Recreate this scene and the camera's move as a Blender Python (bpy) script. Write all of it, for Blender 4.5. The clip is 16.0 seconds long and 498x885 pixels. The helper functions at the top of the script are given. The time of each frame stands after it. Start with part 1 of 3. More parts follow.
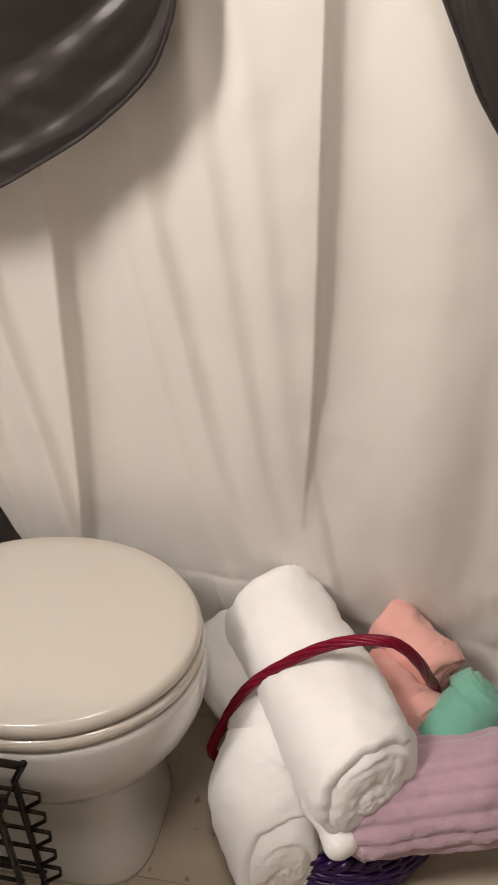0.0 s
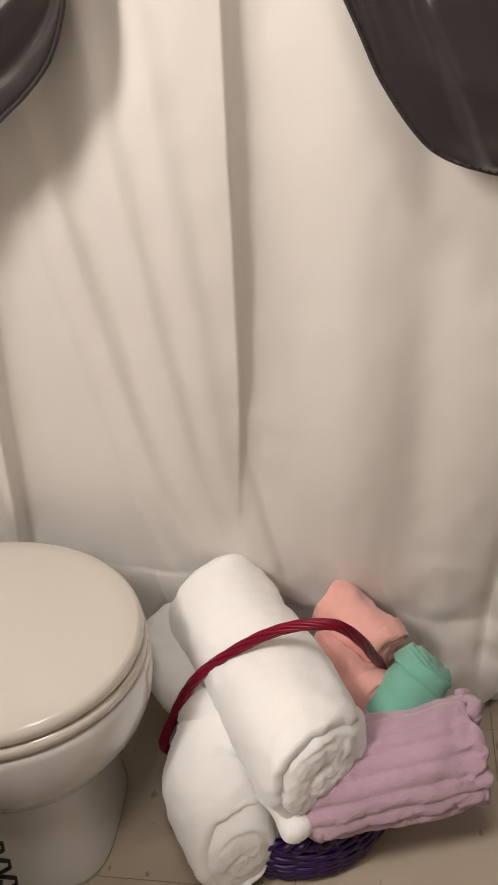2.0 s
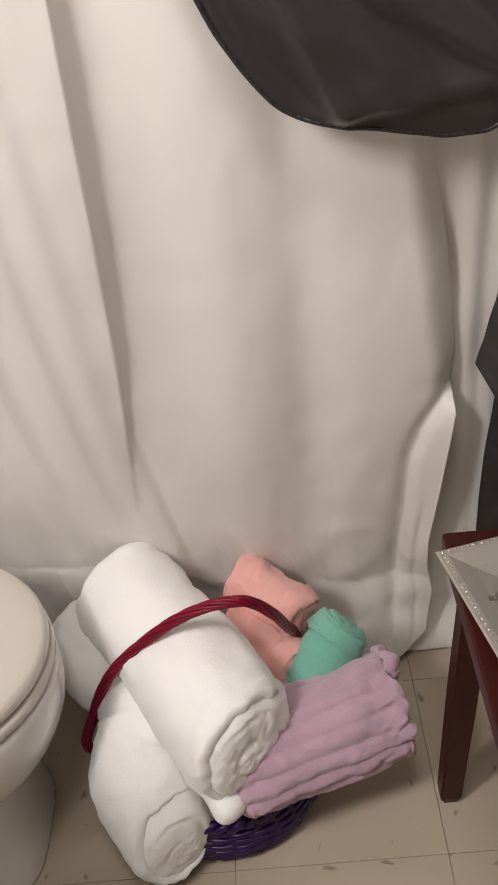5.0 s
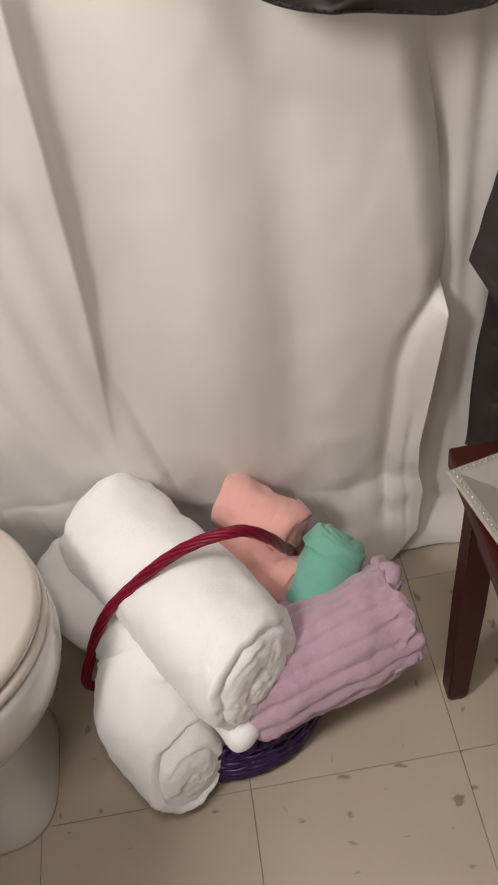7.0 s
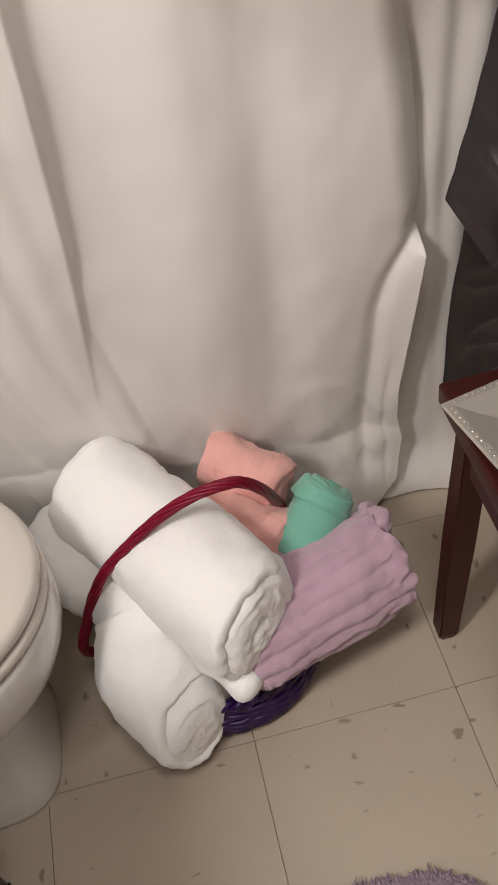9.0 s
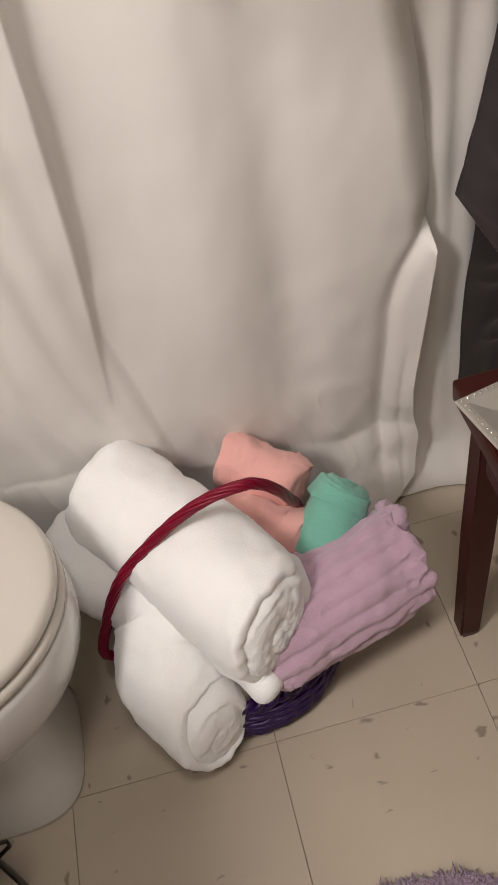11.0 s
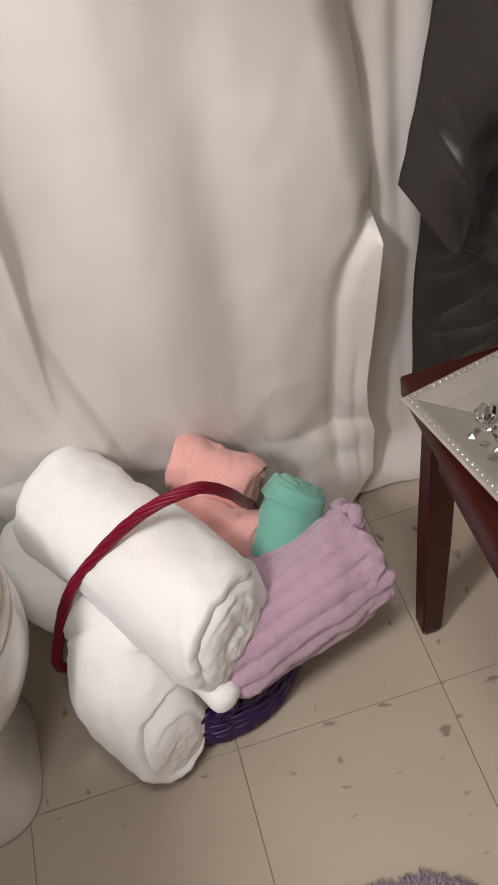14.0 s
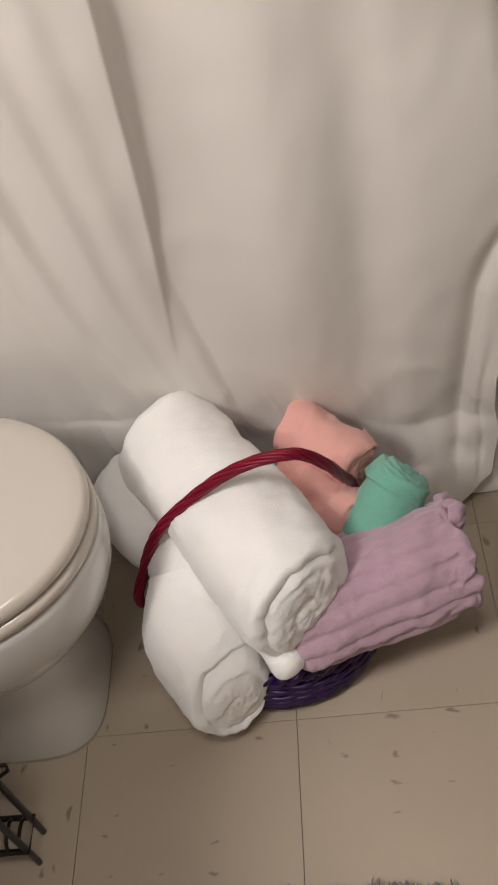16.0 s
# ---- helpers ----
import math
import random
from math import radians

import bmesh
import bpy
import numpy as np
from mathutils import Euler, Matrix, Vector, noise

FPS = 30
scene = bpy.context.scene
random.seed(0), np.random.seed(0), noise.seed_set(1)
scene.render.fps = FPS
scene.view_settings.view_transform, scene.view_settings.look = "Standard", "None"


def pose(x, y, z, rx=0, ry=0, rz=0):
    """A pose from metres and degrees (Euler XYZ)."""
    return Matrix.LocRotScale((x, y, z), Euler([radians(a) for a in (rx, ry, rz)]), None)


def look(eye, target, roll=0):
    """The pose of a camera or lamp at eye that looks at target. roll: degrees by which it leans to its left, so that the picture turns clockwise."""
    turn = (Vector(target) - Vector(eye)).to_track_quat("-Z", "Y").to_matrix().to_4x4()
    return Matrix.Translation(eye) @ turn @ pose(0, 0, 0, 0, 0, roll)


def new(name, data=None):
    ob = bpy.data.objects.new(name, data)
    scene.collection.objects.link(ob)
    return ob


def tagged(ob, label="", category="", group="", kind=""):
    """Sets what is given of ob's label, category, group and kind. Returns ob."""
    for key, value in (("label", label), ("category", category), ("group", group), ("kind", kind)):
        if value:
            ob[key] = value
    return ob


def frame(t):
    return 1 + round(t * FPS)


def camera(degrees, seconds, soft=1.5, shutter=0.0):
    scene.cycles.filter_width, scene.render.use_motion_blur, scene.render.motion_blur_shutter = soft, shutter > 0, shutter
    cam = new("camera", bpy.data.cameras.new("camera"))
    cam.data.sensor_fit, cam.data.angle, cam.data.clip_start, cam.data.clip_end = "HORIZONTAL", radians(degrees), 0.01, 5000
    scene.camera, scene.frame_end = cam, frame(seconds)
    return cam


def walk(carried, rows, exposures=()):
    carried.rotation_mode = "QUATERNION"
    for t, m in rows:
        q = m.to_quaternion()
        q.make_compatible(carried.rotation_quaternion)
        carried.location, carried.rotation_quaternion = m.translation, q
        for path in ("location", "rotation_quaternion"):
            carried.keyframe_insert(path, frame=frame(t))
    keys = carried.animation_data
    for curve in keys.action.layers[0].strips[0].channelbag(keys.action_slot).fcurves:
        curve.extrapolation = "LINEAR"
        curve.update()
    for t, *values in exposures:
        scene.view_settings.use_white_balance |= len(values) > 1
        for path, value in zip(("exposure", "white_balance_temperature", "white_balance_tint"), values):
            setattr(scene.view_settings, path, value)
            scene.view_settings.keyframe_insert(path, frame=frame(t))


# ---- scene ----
cam = camera(30.3, 16.0, shutter=0.5)
METRES, EYE, TILT, LEAN, TURN = 8.0, 1.5, 0.0, 0.0, 0.0
PATH = [
    (0, (0.09, -0.717, 1.289), (-0.305, 0.9, 0.179), -3.2),
    (0.5, (0.1, -0.704, 1.304), (-0.263, 0.9, 0.166), -2.7),
    (1, (0.104, -0.702, 1.304), (-0.222, 0.905, 0.16), -3.1),
    (1.5, (0.104, -0.702, 1.302), (-0.186, 0.911, 0.155), -3.7),
    (2, (0.109, -0.701, 1.295), (-0.169, 0.911, 0.145), -4.7),
    (2.5, (0.105, -0.702, 1.293), (-0.144, 0.903, 0.127), -6.5),
    (3, (0.118, -0.7, 1.287), (-0.075, 0.902, 0.105), -8.0),
    (3.5, (0.121, -0.696, 1.288), (-0.022, 0.902, 0.093), -8.5),
    (4, (0.14, -0.688, 1.285), (0.022, 0.907, 0.084), -8.4),
    (6.3, (0.109, -0.61, 1.28), (0.076, 0.934, 0.009), -6.5),
    (6.5, (0.108, -0.58, 1.273), (0.083, 0.918, -0.053), -7.6),
    (7, (0.086, -0.578, 1.282), (0.088, 0.827, -0.141), -10.4),
    (7.5, (0.05, -0.593, 1.282), (0.122, 0.793, -0.158), -10.2),
    (8, (0.02, -0.605, 1.274), (0.128, 0.766, -0.179), -9.9),
    (10.5, (0.033, -0.59, 1.266), (0.111, 0.767, -0.201), -12.5),
    (11, (0.034, -0.596, 1.267), (0.098, 0.767, -0.195), -13.4),
    (11.5, (0.038, -0.594, 1.271), (0.094, 0.767, -0.193), -14.0),
    (12, (0.043, -0.598, 1.261), (0.107, 0.773, -0.193), -14.2),
    (12.5, (0.046, -0.602, 1.259), (0.106, 0.771, -0.195), -14.8),
    (13, (0.052, -0.596, 1.262), (0.106, 0.748, -0.219), -15.7),
    (13.5, (0.054, -0.604, 1.256), (0.15, 0.745, -0.217), -14.4),
    (14, (0.068, -0.576, 1.245), (0.183, 0.766, -0.233), -13.6),
    (14.5, (0.09, -0.562, 1.246), (0.191, 0.784, -0.231), -13.0),
    (15, (0.109, -0.547, 1.252), (0.12, 0.805, -0.221), -12.4),
    (15.5, (0.108, -0.567, 1.236), (-0.016, 0.796, -0.222), -11.5),
    (16, (0.13, -0.581, 1.223), (-0.1, 0.761, -0.243), -14.1),
]
walk(cam, [(t, look(eye, target, roll)) for t, eye, target, roll in PATH],
     [(0.0, 0.0, 6850, 10), (1.5, 0.0, 6850, 10), (3.5, 0.0, 6650, 10), (7.0, 0.0, 6450, 10), (11.0, 0.0, 6550, 10), (13.0, 0.0, 6450, 10), (14.0, 0.12, 6280, 10), (14.5, 0.08, 6330, 10), (16.0, -0.1, 6600, 10)])

# ---- world and lights ----
world = bpy.data.worlds.new("world")
scene.world = world
world.use_nodes = True
world.node_tree.nodes["Background"].inputs[0].default_value = (0.9, 0.85, 0.8, 1)
world.node_tree.nodes["Background"].inputs[1].default_value = 0.02


# ---- materials ----
def mat(name, color, rough=0.6, metal=0.0, var=0.15, scale=8.0, bump=0.0, bscale=200.0, fine=0.0, sheen=0.0, coat=0.0, warm=(1, 1, 1), spec=0.5):
    """A surface with two scales of colour variation and a fine relief."""
    m = bpy.data.materials.new(name)
    m.use_nodes = True
    nt = m.node_tree
    b = nt.nodes["Principled BSDF"]
    b.inputs["Roughness"].default_value = rough
    b.inputs["Metallic"].default_value = metal
    b.inputs["Sheen Weight"].default_value = sheen
    b.inputs["Coat Weight"].default_value = coat
    b.inputs["Specular IOR Level"].default_value = spec
    tc = nt.nodes.new("ShaderNodeTexCoord")
    n1 = nt.nodes.new("ShaderNodeTexNoise")
    n1.inputs["Scale"].default_value = scale
    n1.inputs["Detail"].default_value = 5
    n2 = nt.nodes.new("ShaderNodeTexNoise")
    n2.inputs["Scale"].default_value = bscale
    n2.inputs["Detail"].default_value = 3
    nt.links.new(tc.outputs["Object"], n1.inputs["Vector"])
    nt.links.new(tc.outputs["Object"], n2.inputs["Vector"])
    mix = nt.nodes.new("ShaderNodeMix")
    mix.data_type = "RGBA"
    mix.inputs[6].default_value = (*[c * (1 - var) for c in color], 1)
    mix.inputs[7].default_value = (*[min(1, c * (1 + var) * w) for c, w in zip(color, warm)], 1)
    nt.links.new(n1.outputs["Fac"], mix.inputs[0])
    out = mix.outputs[2]
    if fine:
        mx = nt.nodes.new("ShaderNodeMix")
        mx.data_type = "RGBA"
        mx.blend_type = "MULTIPLY"
        mx.inputs[0].default_value = fine
        nt.links.new(out, mx.inputs[6])
        nt.links.new(n2.outputs["Fac"], mx.inputs[7])
        out = mx.outputs[2]
    nt.links.new(out, b.inputs["Base Color"])
    if bump:
        bp = nt.nodes.new("ShaderNodeBump")
        bp.inputs["Strength"].default_value = bump
        bp.inputs["Distance"].default_value = 0.004
        nt.links.new(n2.outputs["Fac"], bp.inputs["Height"])
        nt.links.new(bp.outputs["Normal"], b.inputs["Normal"])
    return m


def floor_mat():
    """Beige vinyl tile with streaky dark chips, each tile a little different and turned."""
    m = mat("vinyl_tile", (0.47, 0.40, 0.31), 0.38, var=0.10, scale=5, bump=0.06, bscale=90)
    nt = m.node_tree
    b = nt.nodes["Principled BSDF"]
    base = b.inputs["Base Color"].links[0].from_socket
    tc = nt.nodes.new("ShaderNodeTexCoord")
    oi = nt.nodes.new("ShaderNodeObjectInfo")
    mp = nt.nodes.new("ShaderNodeMapping")
    mp.inputs["Scale"].default_value = (1.0, 2.0, 1.0)
    add = nt.nodes.new("ShaderNodeVectorMath")
    add.operation = "ADD"
    mul = nt.nodes.new("ShaderNodeMath")
    mul.operation = "MULTIPLY"
    mul.inputs[1].default_value = 37.0
    nt.links.new(oi.outputs["Random"], mul.inputs[0])
    nt.links.new(tc.outputs["Object"], mp.inputs["Vector"])
    nt.links.new(mp.outputs["Vector"], add.inputs[0])
    nt.links.new(mul.outputs[0], add.inputs[1])
    warp = nt.nodes.new("ShaderNodeTexNoise")
    warp.inputs["Scale"].default_value = 34
    nt.links.new(add.outputs[0], warp.inputs["Vector"])
    sc = nt.nodes.new("ShaderNodeVectorMath")
    sc.operation = "MULTIPLY_ADD"
    sc.inputs[1].default_value = (0.035, 0.045, 0.0)
    nt.links.new(warp.outputs["Color"], sc.inputs[0])
    nt.links.new(add.outputs[0], sc.inputs[2])
    vo = nt.nodes.new("ShaderNodeTexVoronoi")
    vo.voronoi_dimensions = "2D"
    vo.inputs["Scale"].default_value = 14
    nt.links.new(sc.outputs[0], vo.inputs["Vector"])
    # a chip's size differs from cell to cell, and most cells have none
    sep = nt.nodes.new("ShaderNodeSeparateColor")
    nt.links.new(vo.outputs["Color"], sep.inputs[0])
    size = nt.nodes.new("ShaderNodeMapRange")
    size.inputs[1].default_value, size.inputs[2].default_value = 0.55, 1.0
    size.inputs[3].default_value, size.inputs[4].default_value = 0.0, 0.15
    nt.links.new(sep.outputs[0], size.inputs[0])
    sub = nt.nodes.new("ShaderNodeMath")
    sub.operation = "SUBTRACT"
    nt.links.new(size.outputs[0], sub.inputs[0])
    nt.links.new(vo.outputs["Distance"], sub.inputs[1])
    ramp = nt.nodes.new("ShaderNodeMapRange")
    ramp.inputs[1].default_value, ramp.inputs[2].default_value = -0.01, 0.07
    ramp.inputs[3].default_value, ramp.inputs[4].default_value = 0.0, 0.60
    nt.links.new(sub.outputs[0], ramp.inputs[0])
    mix = nt.nodes.new("ShaderNodeMix")
    mix.data_type = "RGBA"
    mix.inputs[7].default_value = (0.10, 0.075, 0.05, 1)
    nt.links.new(ramp.outputs[0], mix.inputs[0])
    nt.links.new(base, mix.inputs[6])
    nt.links.new(mix.outputs[2], b.inputs["Base Color"])
    return m


M_TILE = floor_mat()
M_GROUT = mat("floor_joint", (0.26, 0.21, 0.16), 0.8)
M_CURTAIN = mat("white_fabric", (0.78, 0.75, 0.71), 0.75, var=0.03, scale=3, bump=0.04, bscale=600, sheen=0.1, spec=0.2)
M_DARK = mat("dark_satin", (0.024, 0.019, 0.020), 0.37, var=0.3, scale=7, bump=0.08, bscale=60, sheen=0.1)
M_STITCH = mat("dark_thread", (0.03, 0.025, 0.022), 0.7)
M_PORC = mat("porcelain", (0.69, 0.68, 0.66), 0.12, var=0.02, scale=3, coat=0.3)
M_LID = mat("seat_enamel", (0.60, 0.56, 0.50), 0.16, var=0.02, scale=3, coat=0.2)
M_TOWEL = mat("white_terry", (0.93, 0.925, 0.91), 0.95, var=0.02, scale=12, bump=0.22, bscale=420, fine=0.03, sheen=0.5, spec=0.1)
M_TOWEL.node_tree.nodes["Principled BSDF"].inputs["Subsurface Weight"].default_value = 0.35
M_TOWEL.node_tree.nodes["Principled BSDF"].inputs["Subsurface Radius"].default_value = (0.012, 0.011, 0.010)
M_TOWEL.node_tree.nodes["Principled BSDF"].inputs["Subsurface Scale"].default_value = 1.0
M_LAV = mat("lavender_terry", (0.57, 0.385, 0.48), 0.95, var=0.16, scale=30, bump=0.5, bscale=520, fine=0.15, sheen=0.5, spec=0.1)
M_PINK = mat("coral_terry", (0.88, 0.47, 0.42), 0.95, var=0.06, scale=18, bump=0.4, bscale=520, fine=0.08, sheen=0.4, spec=0.1)
M_GREEN = mat("sea_green_terry", (0.20, 0.50, 0.39), 0.95, var=0.10, scale=18, bump=0.4, bscale=520, fine=0.1, sheen=0.4, spec=0.1)
M_PURPLE = mat("purple_lacquer", (0.022, 0.0015, 0.062), 0.32, var=0.3, scale=25)
M_RED = mat("dark_red_lacquer", (0.20, 0.003, 0.022), 0.36, var=0.25, scale=30, spec=0.3)
M_WOOD = mat("mahogany", (0.042, 0.006, 0.004), 0.42, var=0.35, scale=14, bump=0.05, bscale=60, coat=0.0, spec=0.22)
M_SILVER = mat("champagne_metal", (0.52, 0.49, 0.43), 0.45, metal=0.6, var=0.06, scale=6, bump=0.04, bscale=150)
M_BEAD = mat("bright_bead", (0.85, 0.83, 0.8), 0.15, metal=0.9, var=0.05)
M_WIRE = mat("black_wire", (0.018, 0.014, 0.012), 0.30, metal=0.5, var=0.3, scale=30)
M_PAPER = mat("tissue", (0.85, 0.84, 0.82), 0.9, var=0.03, bump=0.3, bscale=300)
M_WALL = mat("wall_paint", (0.62, 0.58, 0.52), 0.6, var=0.03, scale=2, bump=0.05, bscale=120)
M_CEIL = mat("ceiling_paint", (0.8, 0.79, 0.77), 0.8, var=0.02, scale=2)
M_CHROME = mat("chrome", (0.8, 0.8, 0.8), 0.1, metal=1.0, var=0.02)
M_TUB = mat("tub_enamel", (0.55, 0.56, 0.58), 0.2, var=0.03)
M_RUG = mat("lavender_pile", (0.40, 0.29, 0.37), 0.95, var=0.25, scale=40, bump=0.6, bscale=300, fine=0.2, sheen=0.4, spec=0.1)
M_GLASS = bpy.data.materials.new("crystal")
M_GLASS.use_nodes = True
_g = M_GLASS.node_tree.nodes["Principled BSDF"]
_g.inputs["Transmission Weight"].default_value = 1.0
_g.inputs["Roughness"].default_value = 0.02
_g.inputs["IOR"].default_value = 1.9


# ---- mesh helpers ----
def link(name, bm, material, parent=None, label="", smooth=True):
    me = bpy.data.meshes.new(name)
    bmesh.ops.recalc_face_normals(bm, faces=bm.faces)
    bm.to_mesh(me)
    bm.free()
    me.materials.append(material)
    if smooth:
        me.shade_smooth()
    ob = new(name, me)
    ob.parent = parent
    if label:
        ob["label"] = label
    return ob


def part(name, bm, material, parent, label="", smooth=True):
    return link(name, bm, material, parent, label, smooth)


def thing(name, label, category, group="", at=(0, 0, 0), kind=""):
    e = new(name)
    e.location = at
    e.empty_display_size = 0.05
    bpy.context.view_layer.update()
    return tagged(e, label, category, group, kind)


def box(bm, x0, x1, y0, y1, z0, z1, bevel=0.0):
    r = bmesh.ops.create_cube(bm, size=1)
    vs = r["verts"]
    for v in vs:
        v.co = Vector(((x0 + x1) / 2 + v.co.x * (x1 - x0), (y0 + y1) / 2 + v.co.y * (y1 - y0), (z0 + z1) / 2 + v.co.z * (z1 - z0)))
    if bevel:
        es = list({e for v in vs for e in v.link_edges})
        bmesh.ops.bevel(bm, geom=es, offset=bevel, segments=3, profile=0.5, affect="EDGES")
    return bm


def boxed(*a, **k):
    return box(bmesh.new(), *a, **k)


def grid(fn, nu, nv, close_u=False, thick=0.0, cap=False):
    """A sheet from fn(u, v) -> xyz, u and v from 0 to 1."""
    bm = bmesh.new()
    nuu = nu if close_u else nu + 1
    vs = [[bm.verts.new(fn(i / nu, j / nv)) for i in range(nuu)] for j in range(nv + 1)]
    for j in range(nv):
        for i in range(nu):
            k = (i + 1) % nuu
            bm.faces.new((vs[j][i], vs[j][k], vs[j + 1][k], vs[j + 1][i]))
    if cap:
        bm.faces.new(vs[0][::-1])
        bm.faces.new(vs[-1])
    if thick:
        bmesh.ops.recalc_face_normals(bm, faces=bm.faces)
        bmesh.ops.solidify(bm, geom=bm.faces[:], thickness=thick)
    return bm


def spline(points, t):
    """A smooth curve through points, t from 0 to 1."""
    n = len(points) - 1
    s = min(max(t, 0), 1) * n
    i = min(int(s), n - 1)
    f = s - i
    p = [Vector(points[min(max(k, 0), n)]) for k in (i - 1, i, i + 1, i + 2)]
    return 0.5 * (2 * p[1] + (p[2] - p[0]) * f + (2 * p[0] - 5 * p[1] + 4 * p[2] - p[3]) * f * f + (3 * p[1] - p[0] - 3 * p[2] + p[3]) * f ** 3)


def tube(bm, points, radius, sides=10, steps=None, smooth_path=True, taper=None, closed=False):
    """A round bar along points, added to bm."""
    n = len(points)
    if smooth_path:
        steps = steps or 8 * (n - 1)
        path = [spline(points, k / steps) for k in range(steps + 1)]
    else:
        path = [Vector(p) for p in points]
    rings = []
    up = Vector((0, 0, 1))
    prev = None
    for k, p in enumerate(path):
        if closed:
            d = path[(k + 1) % len(path)] - path[k - 1]
        else:
            d = path[min(k + 1, len(path) - 1)] - path[max(k - 1, 0)]
        d.normalize()
        if prev is None:
            a = d.cross(up if abs(d.z) < 0.9 else Vector((1, 0, 0))).normalized()
        else:
            a = (prev - d * prev.dot(d)).normalized()
        prev = a
        b = d.cross(a)
        r = radius * (taper(k / (len(path) - 1)) if taper else 1)
        rings.append([bm.verts.new(p + (a * math.cos(q) + b * math.sin(q)) * r) for q in (2 * math.pi * s / sides for s in range(sides))])
    m = len(rings)
    for k in range(m if closed else m - 1):
        for s in range(sides):
            bm.faces.new((rings[k][s], rings[k][(s + 1) % sides], rings[(k + 1) % m][(s + 1) % sides], rings[(k + 1) % m][s]))
    if not closed:
        bm.faces.new(rings[0][::-1])
        bm.faces.new(rings[-1])
    return bm


def fuzz(p, amp, freq, seed=0.0):
    return noise.noise(Vector(p) * freq + Vector((seed, seed * 1.7, -seed))) * amp


def rolled(axis, radius, turns=2.6, thick=0.022, flat=1.0, start=0.0, seed=0.0, steps=46, fluff=0.004, up=(0, 0, 1), ribs=0.0, ribcount=0, lip=0.0, ends=0.006, taper=None, per=40, shear=0.0, plug=0.0, bulge=0.016, drop=0.010, slant=0.0):
    """A rolled towel: a thick sheet wound round an axis through points, open at its ends."""
    bm = bmesh.new()
    n = int(turns * per)
    section = []
    for k in range(n + 1):
        a = k / per * 2 * math.pi
        ro = radius - (turns - k / per) * thick * 1.06
        section.append((a, max(ro, 0.006), max(ro - thick * 0.97, 0.002)))
    path = [spline(axis, j / steps) for j in range(steps + 1)]
    rows = []
    total = sum((path[j + 1] - path[j]).length for j in range(steps))
    for j, p in enumerate(path):
        d = (path[min(j + 1, steps)] - path[max(j - 1, 0)]).normalized()
        a1 = Vector(up)
        a1 = (a1 - d * a1.dot(d)).normalized()
        b1 = d.cross(a1)
        w = j / steps * total
        edge = min(w, total - w)
        pinch = math.sqrt(max(0.0, 1 - max(0, 1 - edge / 0.010) ** 2)) * 0.5 + 0.5
        t = taper(j / steps) if taper else 1.0
        ring_o, ring_i = [], []
        for k, (a, ro, ri) in enumerate(section):
            q = a + start
            mid, half = (ro + ri) / 2, (ro - ri) / 2 * pinch
            outer = k > n - per
            # uneven ends of the wound layers
            near = max(0, 1 - edge / 0.05) * (1 if j > steps / 2 else -1)
            inner = min(1, (n - k) / per)
            slide = near * (fuzz((math.cos(q) * ro * 40, math.sin(q) * ro * 40, k / per * 2), ends * (0.35 + 0.65 * inner), 1.0, seed) + fuzz((q * 3, ro * 90, seed), ends * 0.10 * inner, 1.0, seed + 2) - 0.010 * max(0, inner - 0.5))
            if (shear or slant) and j > steps / 2:
                slide -= (shear * math.cos(q) - slant * math.sin(q)) * ro * min(1, max(0, 1 - (total - w) / 0.16))
            ruff = inner * near * fuzz((math.cos(q) * ro, math.sin(q) * ro, w), 0.0045, 48, seed + 7)
            if lip and k > n - per // 3 and j > steps / 2:
                slide += lip * (k - (n - per // 3)) / (per // 3) * max(0, 1 - edge / 0.06)
            for ring, r in ((ring_o, mid + half), (ring_i, mid - half)):
                r = (r + ruff) * t
                v = p + d * slide + a1 * (math.cos(q) * r) + b1 * (math.sin(q) * r * flat)
                out = (v - p)
                f = fuzz(v, fluff * 2.2, 14, seed) + fuzz(v, fluff, 45, seed + 3) + fuzz(v, fluff * 0.5, 140, seed + 5)
                if ribs and outer and ring is ring_o:
                    f += ribs * (abs(math.sin(q * ribcount / 2)) ** 0.6 - 0.5)
                out.normalize()
                ring.append(bm.verts.new(v + out * f))
        rows.append((ring_o, ring_i))
    for j in range(steps):
        o0, i0 = rows[j]
        o1, i1 = rows[j + 1]
        for k in range(n):
            bm.faces.new((o0[k], o0[k + 1], o1[k + 1], o1[k]))
            bm.faces.new((i0[k], i1[k], i1[k + 1], i0[k + 1]))
        bm.faces.new((o0[0], o1[0], i1[0], i0[0]))
        bm.faces.new((o0[n], i0[n], i1[n], o1[n]))
    for j in (0, steps):
        o, i = rows[j]
        for k in range(n):
            bm.faces.new((o[k], i[k], i[k + 1], o[k + 1]))
